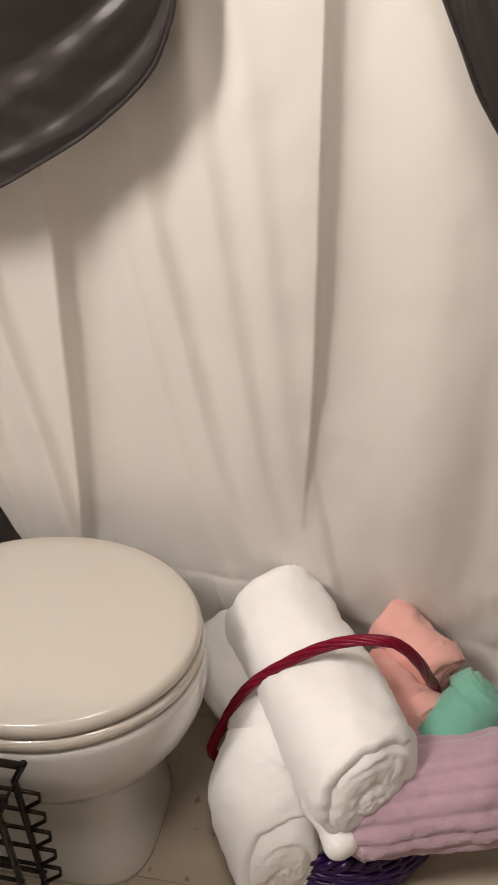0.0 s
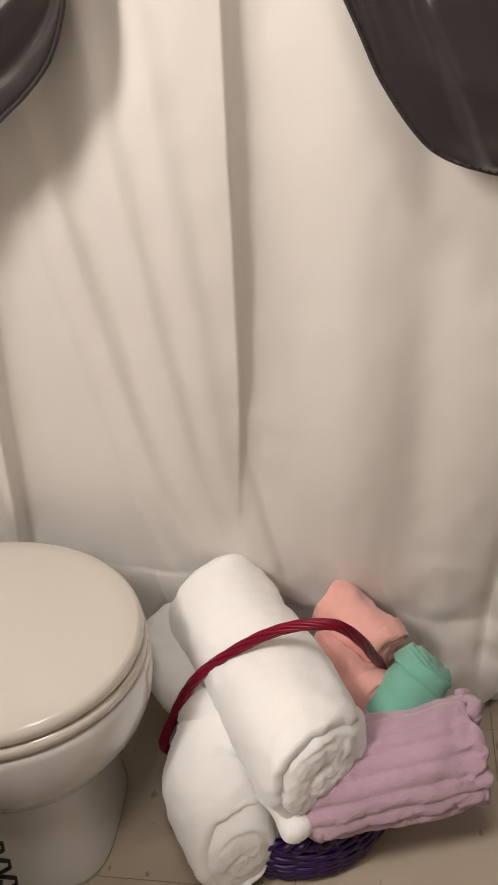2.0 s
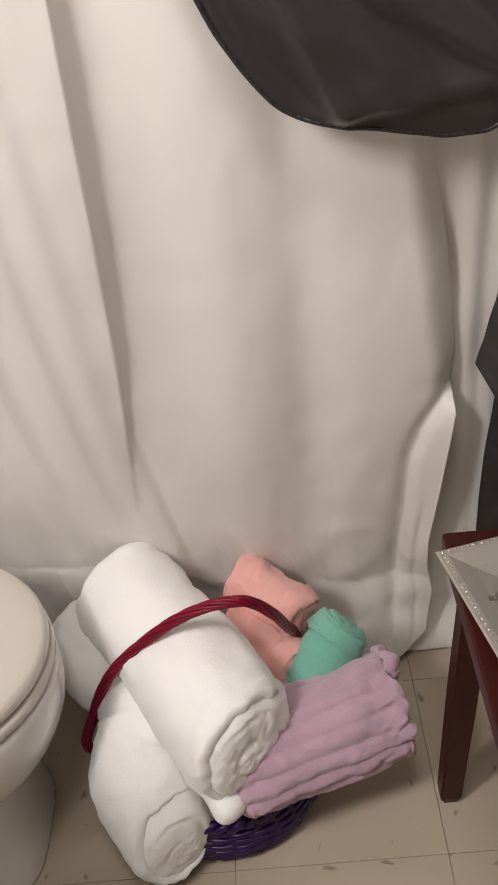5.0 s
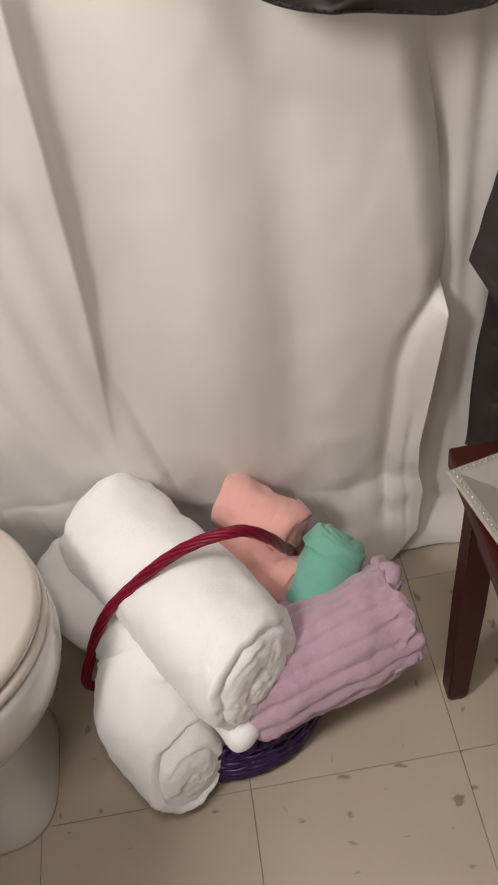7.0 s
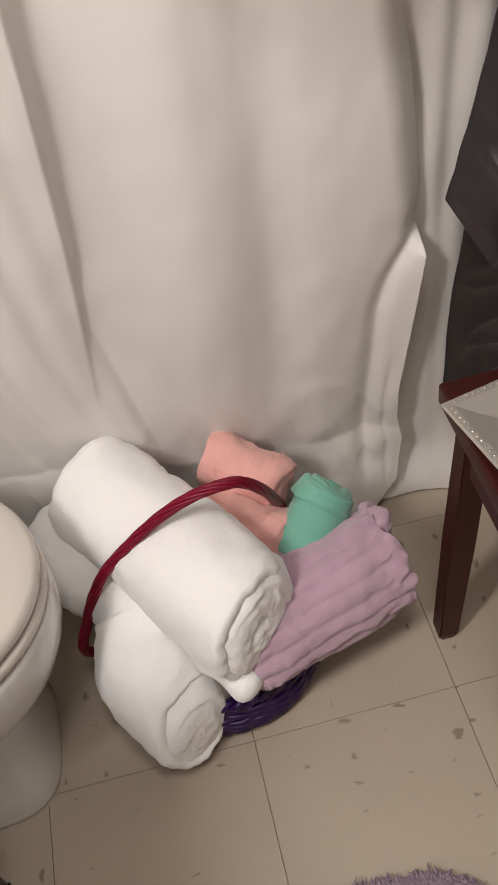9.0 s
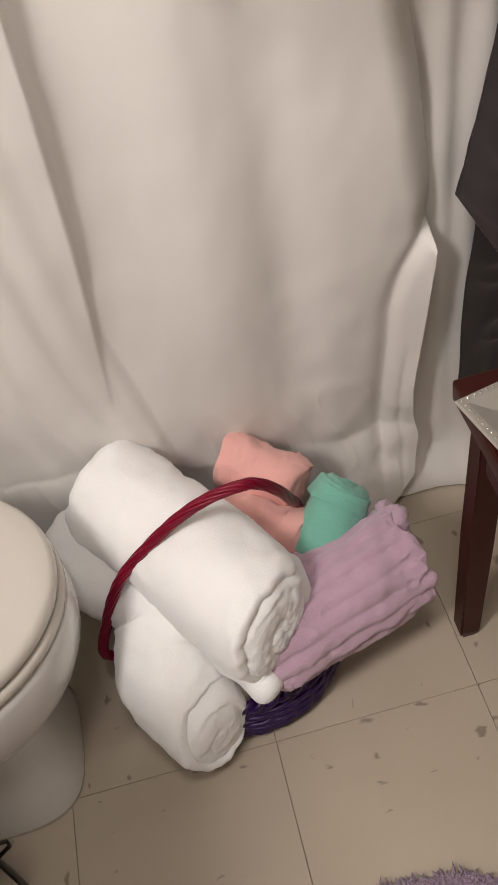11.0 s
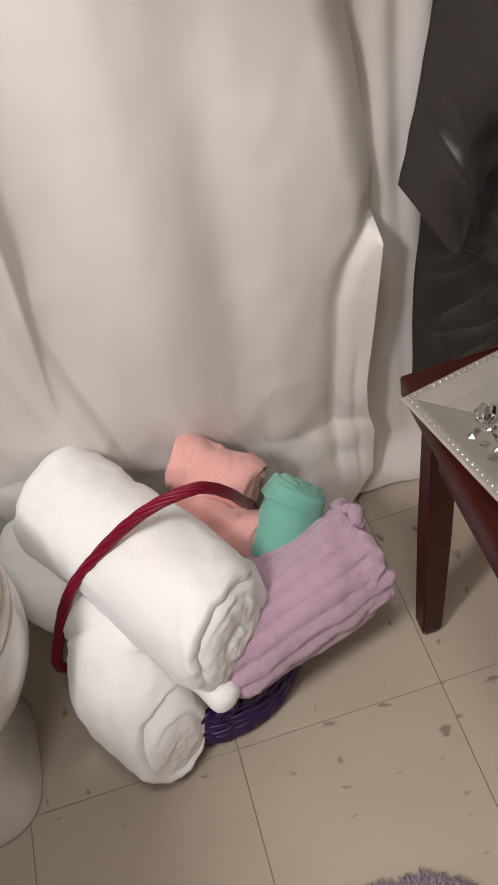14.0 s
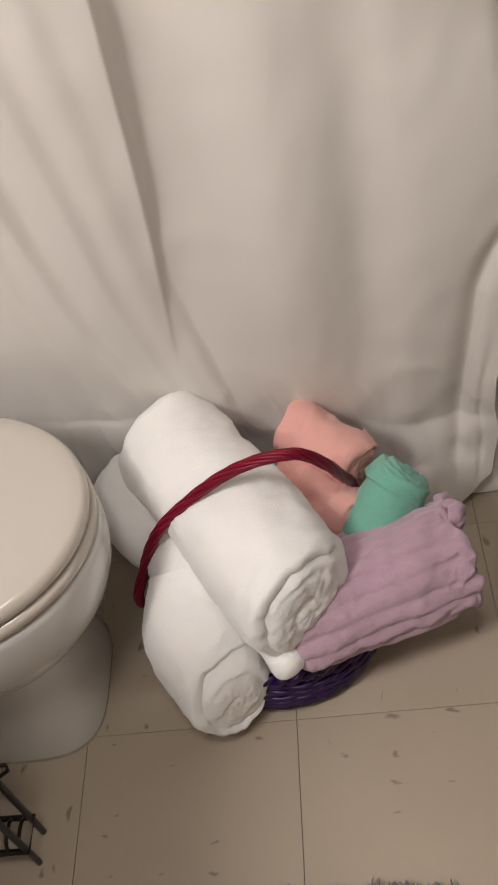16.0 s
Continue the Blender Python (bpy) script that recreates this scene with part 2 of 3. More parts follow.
    if plug:
        # the crushed inner layers fill the open end behind the outer lip
        cap = bmesh.new()
        p, d = path[steps], (path[steps] - path[steps - 1]).normalized()
        a1 = (Vector(up) - d * d.dot(Vector(up))).normalized()
        b1 = d.cross(a1)
        size = radius * (taper(1.0) if taper else 1.0) * plug
        rings, seg = [], 96
        for i in range(27):
            r = max(0.0005, size * i / 26)
            ring = []
            for k in range(seg):
                q = 2 * math.pi * k / seg
                c = a1 * (math.cos(q) * r - drop) + b1 * (math.sin(q) * r * flat)
                f = i / 26
                h = bulge * (1 - f ** 2.5) - shear * (math.cos(q) * r - drop) + slant * math.sin(q) * r - 0.024 * max(0, f - 0.80) / 0.20
                h -= 0.0032 * math.exp(-(((f * 2.1 - q / (2 * math.pi)) % 1.0 - 0.5) / 0.12) ** 2) * min(1, f * 4) * (1 if f < 0.9 else 0)
                wave = fuzz(p + c, 0.006, 24, seed + 1) + fuzz(p + c, 0.0022, 60, seed + 2) + fuzz(p + c, 0.0016, 150, seed + 3)
                ring.append(cap.verts.new(p + c + d * (h + wave)))
            rings.append(ring)
        for r0, r1 in zip(rings, rings[1:]):
            for k in range(seg):
                cap.faces.new((r0[k], r0[(k + 1) % seg], r1[(k + 1) % seg], r1[k]))
        cap.faces.new(rings[0])
        return bm, cap
    return bm, None


# ---- the room ----
X0, X1, Y0, Y1, ZC = -0.90, 1.45, -1.75, 1.20, 2.40
floor = tagged(link("floor", boxed(X0 - 0.1, X1 + 0.1, Y0 - 0.1, Y1 + 0.1, -0.12, -0.004), M_GROUT), "beige vinyl tile floor with brown chips", "floor", kind="structure")
for nm, b in (("wall_north", (X0 - 0.1, X1 + 0.1, Y1, Y1 + 0.1, 0, ZC)), ("wall_south", (X0 - 0.1, X1 + 0.1, Y0 - 0.1, Y0, 0, ZC)),
              ("wall_west", (X0 - 0.1, X0, Y0, Y1, 0, ZC)), ("wall_east", (X1, X1 + 0.1, Y0, Y1, 0, ZC))):
    tagged(link(nm, boxed(*b), M_WALL, smooth=False), "painted off-white bathroom wall", "wall", kind="structure")
tagged(link("ceiling", boxed(X0 - 0.1, X1 + 0.1, Y0 - 0.1, Y1 + 0.1, ZC, ZC + 0.1), M_CEIL, smooth=False), "plain white ceiling", "ceiling", kind="structure")


def vanity_lamp():
    t = thing("wall_lamp", "chrome wall lamp with three round bulbs, switched on", "lamp", at=(X0 + 0.001, LAMP[1], LAMP[2]))
    m = bpy.data.materials.new("lamp_glass")
    m.use_nodes = True
    b = m.node_tree.nodes["Principled BSDF"]
    b.inputs["Base Color"].default_value = (0.9, 0.88, 0.84, 1)
    b.inputs["Emission Color"].default_value = (1, 0.9, 0.8, 1)
    b.inputs["Emission Strength"].default_value = 4.0
    part("base_plate", boxed(0.0, 0.025, -0.20, 0.20, -0.055, 0.055, bevel=0.006), M_CHROME, t)
    for y in (-0.13, 0, 0.13):
        bm = bmesh.new()
        bmesh.ops.create_uvsphere(bm, u_segments=24, v_segments=14, radius=0.042)
        ob = part("bulb", bm, m, t)
        ob.location = (0.068, y, 0)
    lamp = bpy.data.lights.new("wall_lamp_light", "AREA")
    lamp.shape = "RECTANGLE"
    lamp.size, lamp.size_y = 0.18, 0.42
    lamp.energy = LAMP_POWER
    lamp.color = LAMP_COLOR
    new("wall_lamp_light", lamp).matrix_world = look((X0 + 0.125, LAMP[1], LAMP[2]), LAMP_AIM)


LAMP, LAMP_AIM, LAMP_POWER, LAMP_COLOR = (0, -0.82, 1.90), (0.30, 0.1, 0.3), 20.5, (1.0, 0.935, 0.91)
vanity_lamp()


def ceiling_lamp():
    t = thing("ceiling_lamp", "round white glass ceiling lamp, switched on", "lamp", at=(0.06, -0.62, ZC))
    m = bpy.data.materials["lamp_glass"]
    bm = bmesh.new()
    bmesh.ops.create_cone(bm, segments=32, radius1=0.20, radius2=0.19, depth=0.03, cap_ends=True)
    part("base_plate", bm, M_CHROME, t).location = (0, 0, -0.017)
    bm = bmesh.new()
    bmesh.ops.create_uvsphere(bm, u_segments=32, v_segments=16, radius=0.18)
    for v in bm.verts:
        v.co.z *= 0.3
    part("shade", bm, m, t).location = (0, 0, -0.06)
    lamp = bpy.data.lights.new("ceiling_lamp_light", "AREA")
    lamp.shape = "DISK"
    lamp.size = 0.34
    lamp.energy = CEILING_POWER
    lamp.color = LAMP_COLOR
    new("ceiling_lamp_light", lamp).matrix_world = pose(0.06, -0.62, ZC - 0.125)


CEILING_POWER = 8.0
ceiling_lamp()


# Unseen cabinet, added so its worktop edge shades the floor by the toilet.
def shading_vanity():
    t = thing("shading_vanity", "unseen white cabinet below the wall lamp, added to shade the floor", "cabinet", at=(X0 + 0.001, -0.73, 0))
    part("body", boxed(0.0, 0.510, -0.42, 0.42, 0.0, 0.77, bevel=0.004), M_WALL, t)
    part("worktop", boxed(0.0, 0.550, -0.45, 0.45, 0.771, 0.80, bevel=0.008), M_PORC, t)
    for y in (-0.21, 0.21):
        d = part("door", boxed(0.511, 0.527, y - 0.2, y + 0.2, 0.06, 0.74, bevel=0.004), M_WALL, t)
        part("knob", boxed(0.528, 0.545, y * 0.3 - 0.008, y * 0.3 + 0.008, 0.6, 0.616, bevel=0.004), M_CHROME, d)


shading_vanity()


# ---- white shower curtain ----
def sheet_y(z):
    """How far back the cloth hangs at a height."""
    return 0.395 - 0.17 * min(z, 1.25)


def bell(d, wl, wr):
    w = wl if d < 0 else wr
    return math.exp(-(d / w) ** 2)


# folds: x at heights 1.15, 0.6 and 0.1, how far they stand out (minus: hollows), and their widths to both sides
FOLDS = [
    (-0.262, -0.215, -0.09, 0.014, 0.036, 0.016),
    (-0.18, -0.15, -0.07, 0.009, 0.034, 0.016),
    (-0.12, -0.105, -0.06, 0.006, 0.024, 0.018),
    (-0.31, -0.262, -0.16, 0.009, 0.034, 0.016),
    (-0.475, -0.452, -0.45, 0.017, 0.035, 0.012),
    (-0.56, -0.54, -0.53, 0.015, 0.04, 0.015),
    (-0.68, -0.66, -0.65, 0.019, 0.05, 0.02),
    (-0.78, -0.78, -0.78, 0.022, 0.045, 0.04),
    (0.085, 0.075, 0.05, 0.013, 0.06, 0.075),
    (0.255, 0.245, 0.23, 0.012, 0.05, 0.08),
    (0.163, 0.165, 0.16, -0.005, 0.03, 0.03),
]
# lapped folds with a sharp free edge: heights, x of the edge, how far it laps out at those heights
LAPS = [
    ((0.30, 0.40, 0.50, 0.58, 0.70, 0.88, 1.02, 1.15, 1.6), (-0.105, -0.095, -0.085, -0.076, -0.064, -0.052, -0.045, -0.038, -0.02), (0.0, 0.0, 0.002, 0.006, 0.009, 0.010, 0.010, 0.010, 0.010), 0.10),
    ((0.05, 0.37, 0.57, 0.75, 0.98, 1.2, 1.6), (-0.47, -0.441, -0.409, -0.385, -0.352, -0.325, -0.29), (0.008, 0.012, 0.013, 0.013, 0.013, 0.013, 0.013), 0.09),
]
BACK_FOLDS = [(0.350, 0.375, 0.395, 0.010, 0.016, 0.014), (0.405, 0.41, 0.43, 0.016, 0.022, 0.02), (0.47, 0.48, 0.5, 0.018, 0.03, 0.02), (0.56, 0.56, 0.56, 0.024, 0.04, 0.03),
              (0.68, 0.68, 0.68, 0.024, 0.05, 0.03), (0.82, 0.82, 0.82, 0.03, 0.05, 0.04), (0.97, 0.97, 0.97, 0.024, 0.05, 0.04), (1.15, 1.15, 1.15, 0.03, 0.05, 0.04)]


def pleats(folds, x, z):
    y = 0
    for xt, xm, xb, amp, wl, wr in folds:
        c = xm + (xt - xm) * (z - 0.6) / 0.55 if z > 0.6 else xm + (xb - xm) * ((0.6 - z) / 0.5) ** 1.3
        y -= amp * bell(x - c, wl, wr) * (0.30 + 0.70 * min(1, max(0, z - 0.12) / 0.42))
    return y


def laps(x, z):
    """Cloth that rises slowly to a free edge, drops behind it and stays low for a hand's width."""
    y = 0
    for zs, xs, amps, w in LAPS:
        c, a = float(np.interp(z, zs, xs)), float(np.interp(z, zs, amps))
        d = x - c
        if d < 0:
            y -= a * math.exp(-(d / w) ** 2)
        else:
            y += a * (1.5 * (d / 0.045) * math.exp(1 - d / 0.045) - math.exp(-(d / 0.0035) ** 2))
    return y


def edge_x(z):
    """Where the front panel ends, above and below its turned-out corner."""
    return float(np.interp(z, (0, 0.10, 0.17, 0.24, 0.35, 0.48, 0.585, 0.66, 0.774, 0.875, 0.953, 1.15, 2.0), (0.335, 0.342, 0.332, 0.330, 0.341, 0.351, 0.356, 0.348, 0.334, 0.318, 0.313, 0.300, 0.28)))


def front_panel(u, v):
    v = v ** 1.35
    z = 2.0 * v
    x0 = float(np.interp(z, (0, 0.3, 0.5, 0.7, 1.0), (-0.51, -0.54, -0.59, -0.69, -0.86)))
    e = edge_x(z)
    u = u + 0.10 * math.sin(math.pi * u) * u
    x = x0 + u * (e - x0)
    zb = 0.004 + 0.075 * max(0, (x - 0.265) / 0.08)
    z = zb + (2.0 - zb) * v
    y = sheet_y(z) + pleats(FOLDS, x, z) + laps(x, z)
    y -= 0.0008 * math.sin(31 * x + 2 * math.sin(5 * z)) + fuzz((x * 2, 0, z * 0.5), 0.007, 5) + fuzz((x * 1.5, 0, z), 0.0012, 22, 2)
    # the soft valley that runs on below the long lap towards the towels
    if z < 0.62:
        c = float(np.interp(z, (0.28, 0.47, 0.62), (-0.028, -0.054, -0.075)))
        q = min(1, (0.62 - z) / 0.14)
        y += 0.009 * q * q * (3 - 2 * q) * min(1, max(0, z - 0.1) / 0.2) * bell(x - c, 0.012, 0.05)
    # above the corner the edge rolls away, below it a wing stands out beside a hollow
    k = min(1, max(0, (0.592 - z) / 0.022))
    roll = max(0, 1 - (e - x) / 0.040)
    y += (1 - k) * 0.034 * roll ** 2
    if k > 0:
        c = float(np.interp(z, (0.05, 0.20, 0.275, 0.38, 0.47, 0.53, 0.585), (0.275, 0.286, 0.289, 0.295, 0.299, 0.313, 0.340)))
        f = min(1, 0.25 + z / 0.3)
        s = min(1, max(0, (x - c) / max(0.004, e - c)))
        y -= k * f * 0.017 * s ** 1.3
        y += k * f * 0.009 * bell(x - c, 0.016, 0.009)
        y += k * f * 0.004 * bell(x - c - 0.62 * (e - c), 0.006, 0.006) * min(1, max(0, 0.40 - z) / 0.1)
    # the belly and crumples of the hem
    low = max(0, 1 - z / 0.20)
    y -= 0.055 * low * math.exp(-((x - 0.25) / 0.10) ** 2) + 0.045 * max(0, 1 - z / 0.30) ** 0.7 * math.exp(-((x + 0.24) / 0.13) ** 2) + low * (0.012 + fuzz((x, 0, z), 0.020, 11, 4))
    mid = max(0, 1 - abs(z - 0.2) / 0.2)
    y -= mid * (fuzz((x * 1.6, 0, z), 0.006, 14, 6) + 0.003 * (1 - abs(noise.noise(Vector((x * 14, 3, z * 9 + x * 9))))) ** 6)
    return (x, y - 0.2, z)


def back_panel(u, v):
    v = v ** 1.35
    x, z = 0.27 + u * 1.08, 0.004 + 1.996 * v
    y = sheet_y(z) + 0.030 + pleats(BACK_FOLDS, x, z)
    low = max(0, 1 - z / 0.25)
    y -= low * low * (0.055 + fuzz((x, 0, z), 0.07, 10, 8)) + fuzz((x, 0, z), 0.02, 6, 3)
    return (x, y - 0.2, z)


def shower_curtain():
    t = thing("shower_curtain", "white cloth shower curtain hanging in folds to the floor", "curtain", at=(0, 0.2, 0))
    part("front_panel", grid(front_panel, 620, 300, thick=0.0012), M_CURTAIN, t)
    part("back_panel", grid(back_panel, 260, 180, thick=0.0012), M_CURTAIN, t)
    for k in range(12):
        x = -0.82 + k * 0.185
        part("ring", tube(bmesh.new(), [(x, -0.02 + 0.026 * math.cos(q), 2.028 + 0.026 * math.sin(q)) for q in (2 * math.pi * j / 20 for j in range(20))], 0.0025, sides=6, smooth_path=False, closed=True), M_CHROME, t)
    return t


shower_curtain()
rod = thing("curtain_rod", "chrome shower curtain rod between the walls", "curtain rod", at=(0, 0.18, 2.03))
part("bar", tube(bmesh.new(), [(X0, 0, 0), (X1, 0, 0)], 0.0125, smooth_path=False), M_CHROME, rod)


def bathtub():
    t = thing("bathtub", "white enamel bathtub behind the curtain", "bathtub", at=(0.25, 0.85, 0))
    part("apron", boxed(-1.14, 1.19, -0.36, -0.33, 0, 0.36, bevel=0.008), M_TUB, t)
    part("rim", boxed(-1.14, 1.19, -0.365, -0.28, 0.36, 0.39, bevel=0.012), M_TUB, t)
    part("basin", boxed(-1.14, 1.19, -0.28, 0.34, 0.05, 0.09, bevel=0.01), M_TUB, t)
    part("back_rim", boxed(-1.14, 1.19, 0.27, 0.345, 0.09, 0.39, bevel=0.012), M_TUB, t)


bathtub()


# ---- dark swags over the curtain ----
def drape(label, xs, bottom, top, y_at, relief, cols=110, rows=110, hem=0.004):
    """Cloth whose lower edge runs through the heights bottom at xs."""
    t = thing("dark_drape", label, "drape", "dark drapes over the shower curtain", at=(0, 0, 0))
    dense = np.concatenate([np.linspace(a, b, max(2, int(cols * (b - a) / (xs[-1] - xs[0]))), endpoint=False) for a, b in zip(xs, xs[1:])] + [[xs[-1]]])
    low = np.interp(dense, xs, bottom)
    for _ in range(3):
        low[1:-1] = (low[:-2] + 2 * low[1:-1] + low[2:]) / 4
    n = len(dense) - 1

    def at(u, v):
        i = round(u * n)
        x, b = float(dense[i]), float(low[i])
        d = (top - b) * (1 - v) ** 1.5
        return (x, y_at(x, b + d) + relief(x, d, b), b + d)
    part("cloth", grid(at, n, rows, thick=0.0016), M_DARK, t)
    line = [Vector(at(i / n, 1)) + Vector((0, -0.001, 0)) for i in range(n + 1)]
    part("hem", tube(bmesh.new(), line, hem, sides=7, smooth_path=False), M_DARK, t)
    return t, line


def swag_relief(seed, amp, freq, shift=1.0, hang=((0.0, 0.0), (1.0, 0.0)), creases=()):
    """Gathered folds along the hem, a profile of how far the cloth hangs out above it, and pinched creases."""
    ds, outs = zip(*hang)

    def f(x, d, b):
        r = -amp * (1 - abs(math.sin(0.5 * freq * d ** 0.85 + 3 * x + seed + fuzz((x, d, 0), 0.8, 7, seed)))) * min(1, d / 0.03 + 0.15)
        r -= amp * 0.35 * (0.5 + fuzz((x * shift + d * 0.7, d, 0), 1.0, 10, seed)) * min(1, d / 0.05)
        r -= fuzz((x + d, d, seed), 0.003, 30, seed) + float(np.interp(d, ds, outs))
        z = b + d
        for (ax, az), (bx, bz), out, w in creases:
            lx, lz = bx - ax, bz - az
            n = math.hypot(lx, lz)
            t = ((x - ax) * lx + (z - az) * lz) / n
            side = ((x - ax) * lz - (z - az) * lx) / n
            fade = bell(min(0, t), 0.03, 0.03) * bell(max(0, t - n), 0.03, 0.03)
            r -= out * fade * (math.exp(-abs(side) / w) if side > 0 else math.exp(-(side / 0.011) ** 2))
        return r
    return f


# start, end, how far it stands out, and how wide it fades
SWAG_CREASES = (((0.205, 1.020), (0.150, 1.135), 0.020, 0.05), ((0.355, 1.026), (0.212, 1.008), 0.014, 0.03), ((0.36, 1.036), (0.25, 1.10), 0.018, 0.04), ((0.37, 1.06), (0.29, 1.15), 0.016, 0.03))
XR = (-0.05, 0.0, 0.067, 0.087, 0.103, 0.121, 0.135, 0.153, 0.17, 0.20, 0.25, 0.304, 0.345, 0.365, 0.378, 0.386)
ZR = (1.42, 1.32, 1.162, 1.120, 1.082, 1.053, 1.034, 1.014, 1.004, 0.995, 0.984, 0.973, 0.972, 0.985, 1.02, 1.10)
right_swag, edge_line = drape("dark grey satin swag hanging over the white curtain", XR, ZR, 1.98, lambda x, z: 0.170 - 0.05 * max(0, z - 1.2), swag_relief(1.2, 0.012, 26, 2.0, creases=SWAG_CREASES), hem=0.0024)
stitch = bmesh.new()
for k in range(6, len(edge_line) - 6, 2):
    p = edge_line[k] + (edge_line[k + 1] - edge_line[k]) * 0.5
    box(stitch, p.x - 0.0013, p.x + 0.0013, p.y - 0.0055, p.y - 0.0040, p.z - 0.0008 + 0.002, p.z + 0.0008 + 0.002)
part("stitching", stitch, M_STITCH, right_swag)
XL = (-0.86, -0.70, -0.60, -0.50, -0.42, -0.367, -0.313, -0.267, -0.216, -0.192, -0.178, -0.163, -0.152, -0.145)
ZL = (1.10, 1.0, 0.965, 0.957, 0.972, 0.994, 1.022, 1.047, 1.084, 1.108, 1.131, 1.166, 1.25, 1.5)
drape("dark grey satin swag gathered over the white curtain", XL, ZL, 1.98, lambda x, z: 0.160 - 0.05 * max(0, z - 1.2), swag_relief(0.2, 0.014, 34, hang=((0, 0.010), (0.03, 0.002), (0.075, 0.020), (0.095, 0.016), (0.16, 0.044), (0.30, 0.05), (1.0, 0.02))), hem=0.0024)
drape("dark grey satin drape hanging behind the stool", (0.402, 0.41, 0.43, 0.6, 0.95), (0.275, 0.27, 0.26, 0.25, 0.25), 0.66, lambda x, z: sheet_y(z) - 0.004,
      lambda x, d, b: -0.014 * min(1, (x - 0.402) / 0.03) * (0.5 + 0.5 * math.sin(48 * x + 9 * d + 2 * math.sin(8 * d))) - 0.010 * (1 - abs(noise.noise(Vector((x * 11 - d * 6, 2, d * 8))))) ** 5 * min(1, (x - 0.402) / 0.03) - fuzz((x, d, 0), 0.02, 9, 5), hem=0.003)


def pointed_tail():
    """The upper layer: its free edge runs down to a point, then back up under itself."""
    t = thing("dark_drape", "dark grey satin drape folded to a pointed corner", "drape", "dark drapes over the shower curtain")

    def at(u, v):
        x = 0.374 + 0.606 * u ** 1.25
        low = float(np.interp(x, (0.374, 0.415, 0.45, 0.50, 0.56, 0.70, 0.98), (0.646, 0.574, 0.538, 0.485, 0.50, 0.60, 0.70)))
        z = low + (1.98 - low) * (1 - v) ** 1.3
        left = float(np.interp(z, (0.646, 0.742, 0.80, 0.85, 1.0, 1.98), (0.374, 0.389, 0.396, 0.403, 0.418, 0.43)))
        x = max(x, x + (left - 0.374) * (1 - u) ** 3)
        d = z - low
        y = sheet_y(z) - 0.012 - 0.022 * min(1, (x - left) / 0.04) - 0.038 * min(1, (x - left) / 0.05) * (0.45 + 0.55 * math.sin(30 * x - 9 * z + 2.5 * math.sin(6 * z + 8 * x)))
        # pinched creases
        for sd, f in ((3, 6.5), (11, 12.0)):
            y -= 0.016 * (6.5 / f) * (1 - abs(noise.noise(Vector((x * f * 1.5 + z * f * 0.5, sd, z * f * 0.8))))) ** 5 * min(1, (x - left) / 0.03) * min(1, 0.3 + d / 0.08)
        return (x, y - fuzz((x, 0, z), 0.004, 34, 2), z)
    part("cloth", grid(at, 130, 170, thick=0.0016), M_DARK, t)
    side = [Vector(at(0, k / 60)) for k in range(61)] + [Vector(at(k / 60, 1)) for k in range(1, 61)]
    part("hem", tube(bmesh.new(), side, 0.0022, sides=7, smooth_path=False), M_DARK, t)


pointed_tail()


# ---- toilet ----
def oval(c, a_front, a_back, b, z, n=72):
    """An egg-shaped ring: rounder to the front (+x), longer to the back."""
    pts = []
    for k in range(n):
        q = 2 * math.pi * k / n
        a = a_front if math.cos(q) > 0 else a_back
        pts.append((c[0] + a * math.cos(q), c[1] + b * math.sin(q), z))
    return pts


def loft(rings, cap=True):
    bm = bmesh.new()
    vs = [[bm.verts.new(p) for p in r] for r in rings]
    n = len(rings[0])
    for a, b in zip(vs, vs[1:]):
        for k in range(n):
            bm.faces.new((a[k], a[(k + 1) % n], b[(k + 1) % n], b[k]))
    if cap:
        bm.faces.new(vs[0][::-1])
        bm.faces.new(vs[-1])
    return bm


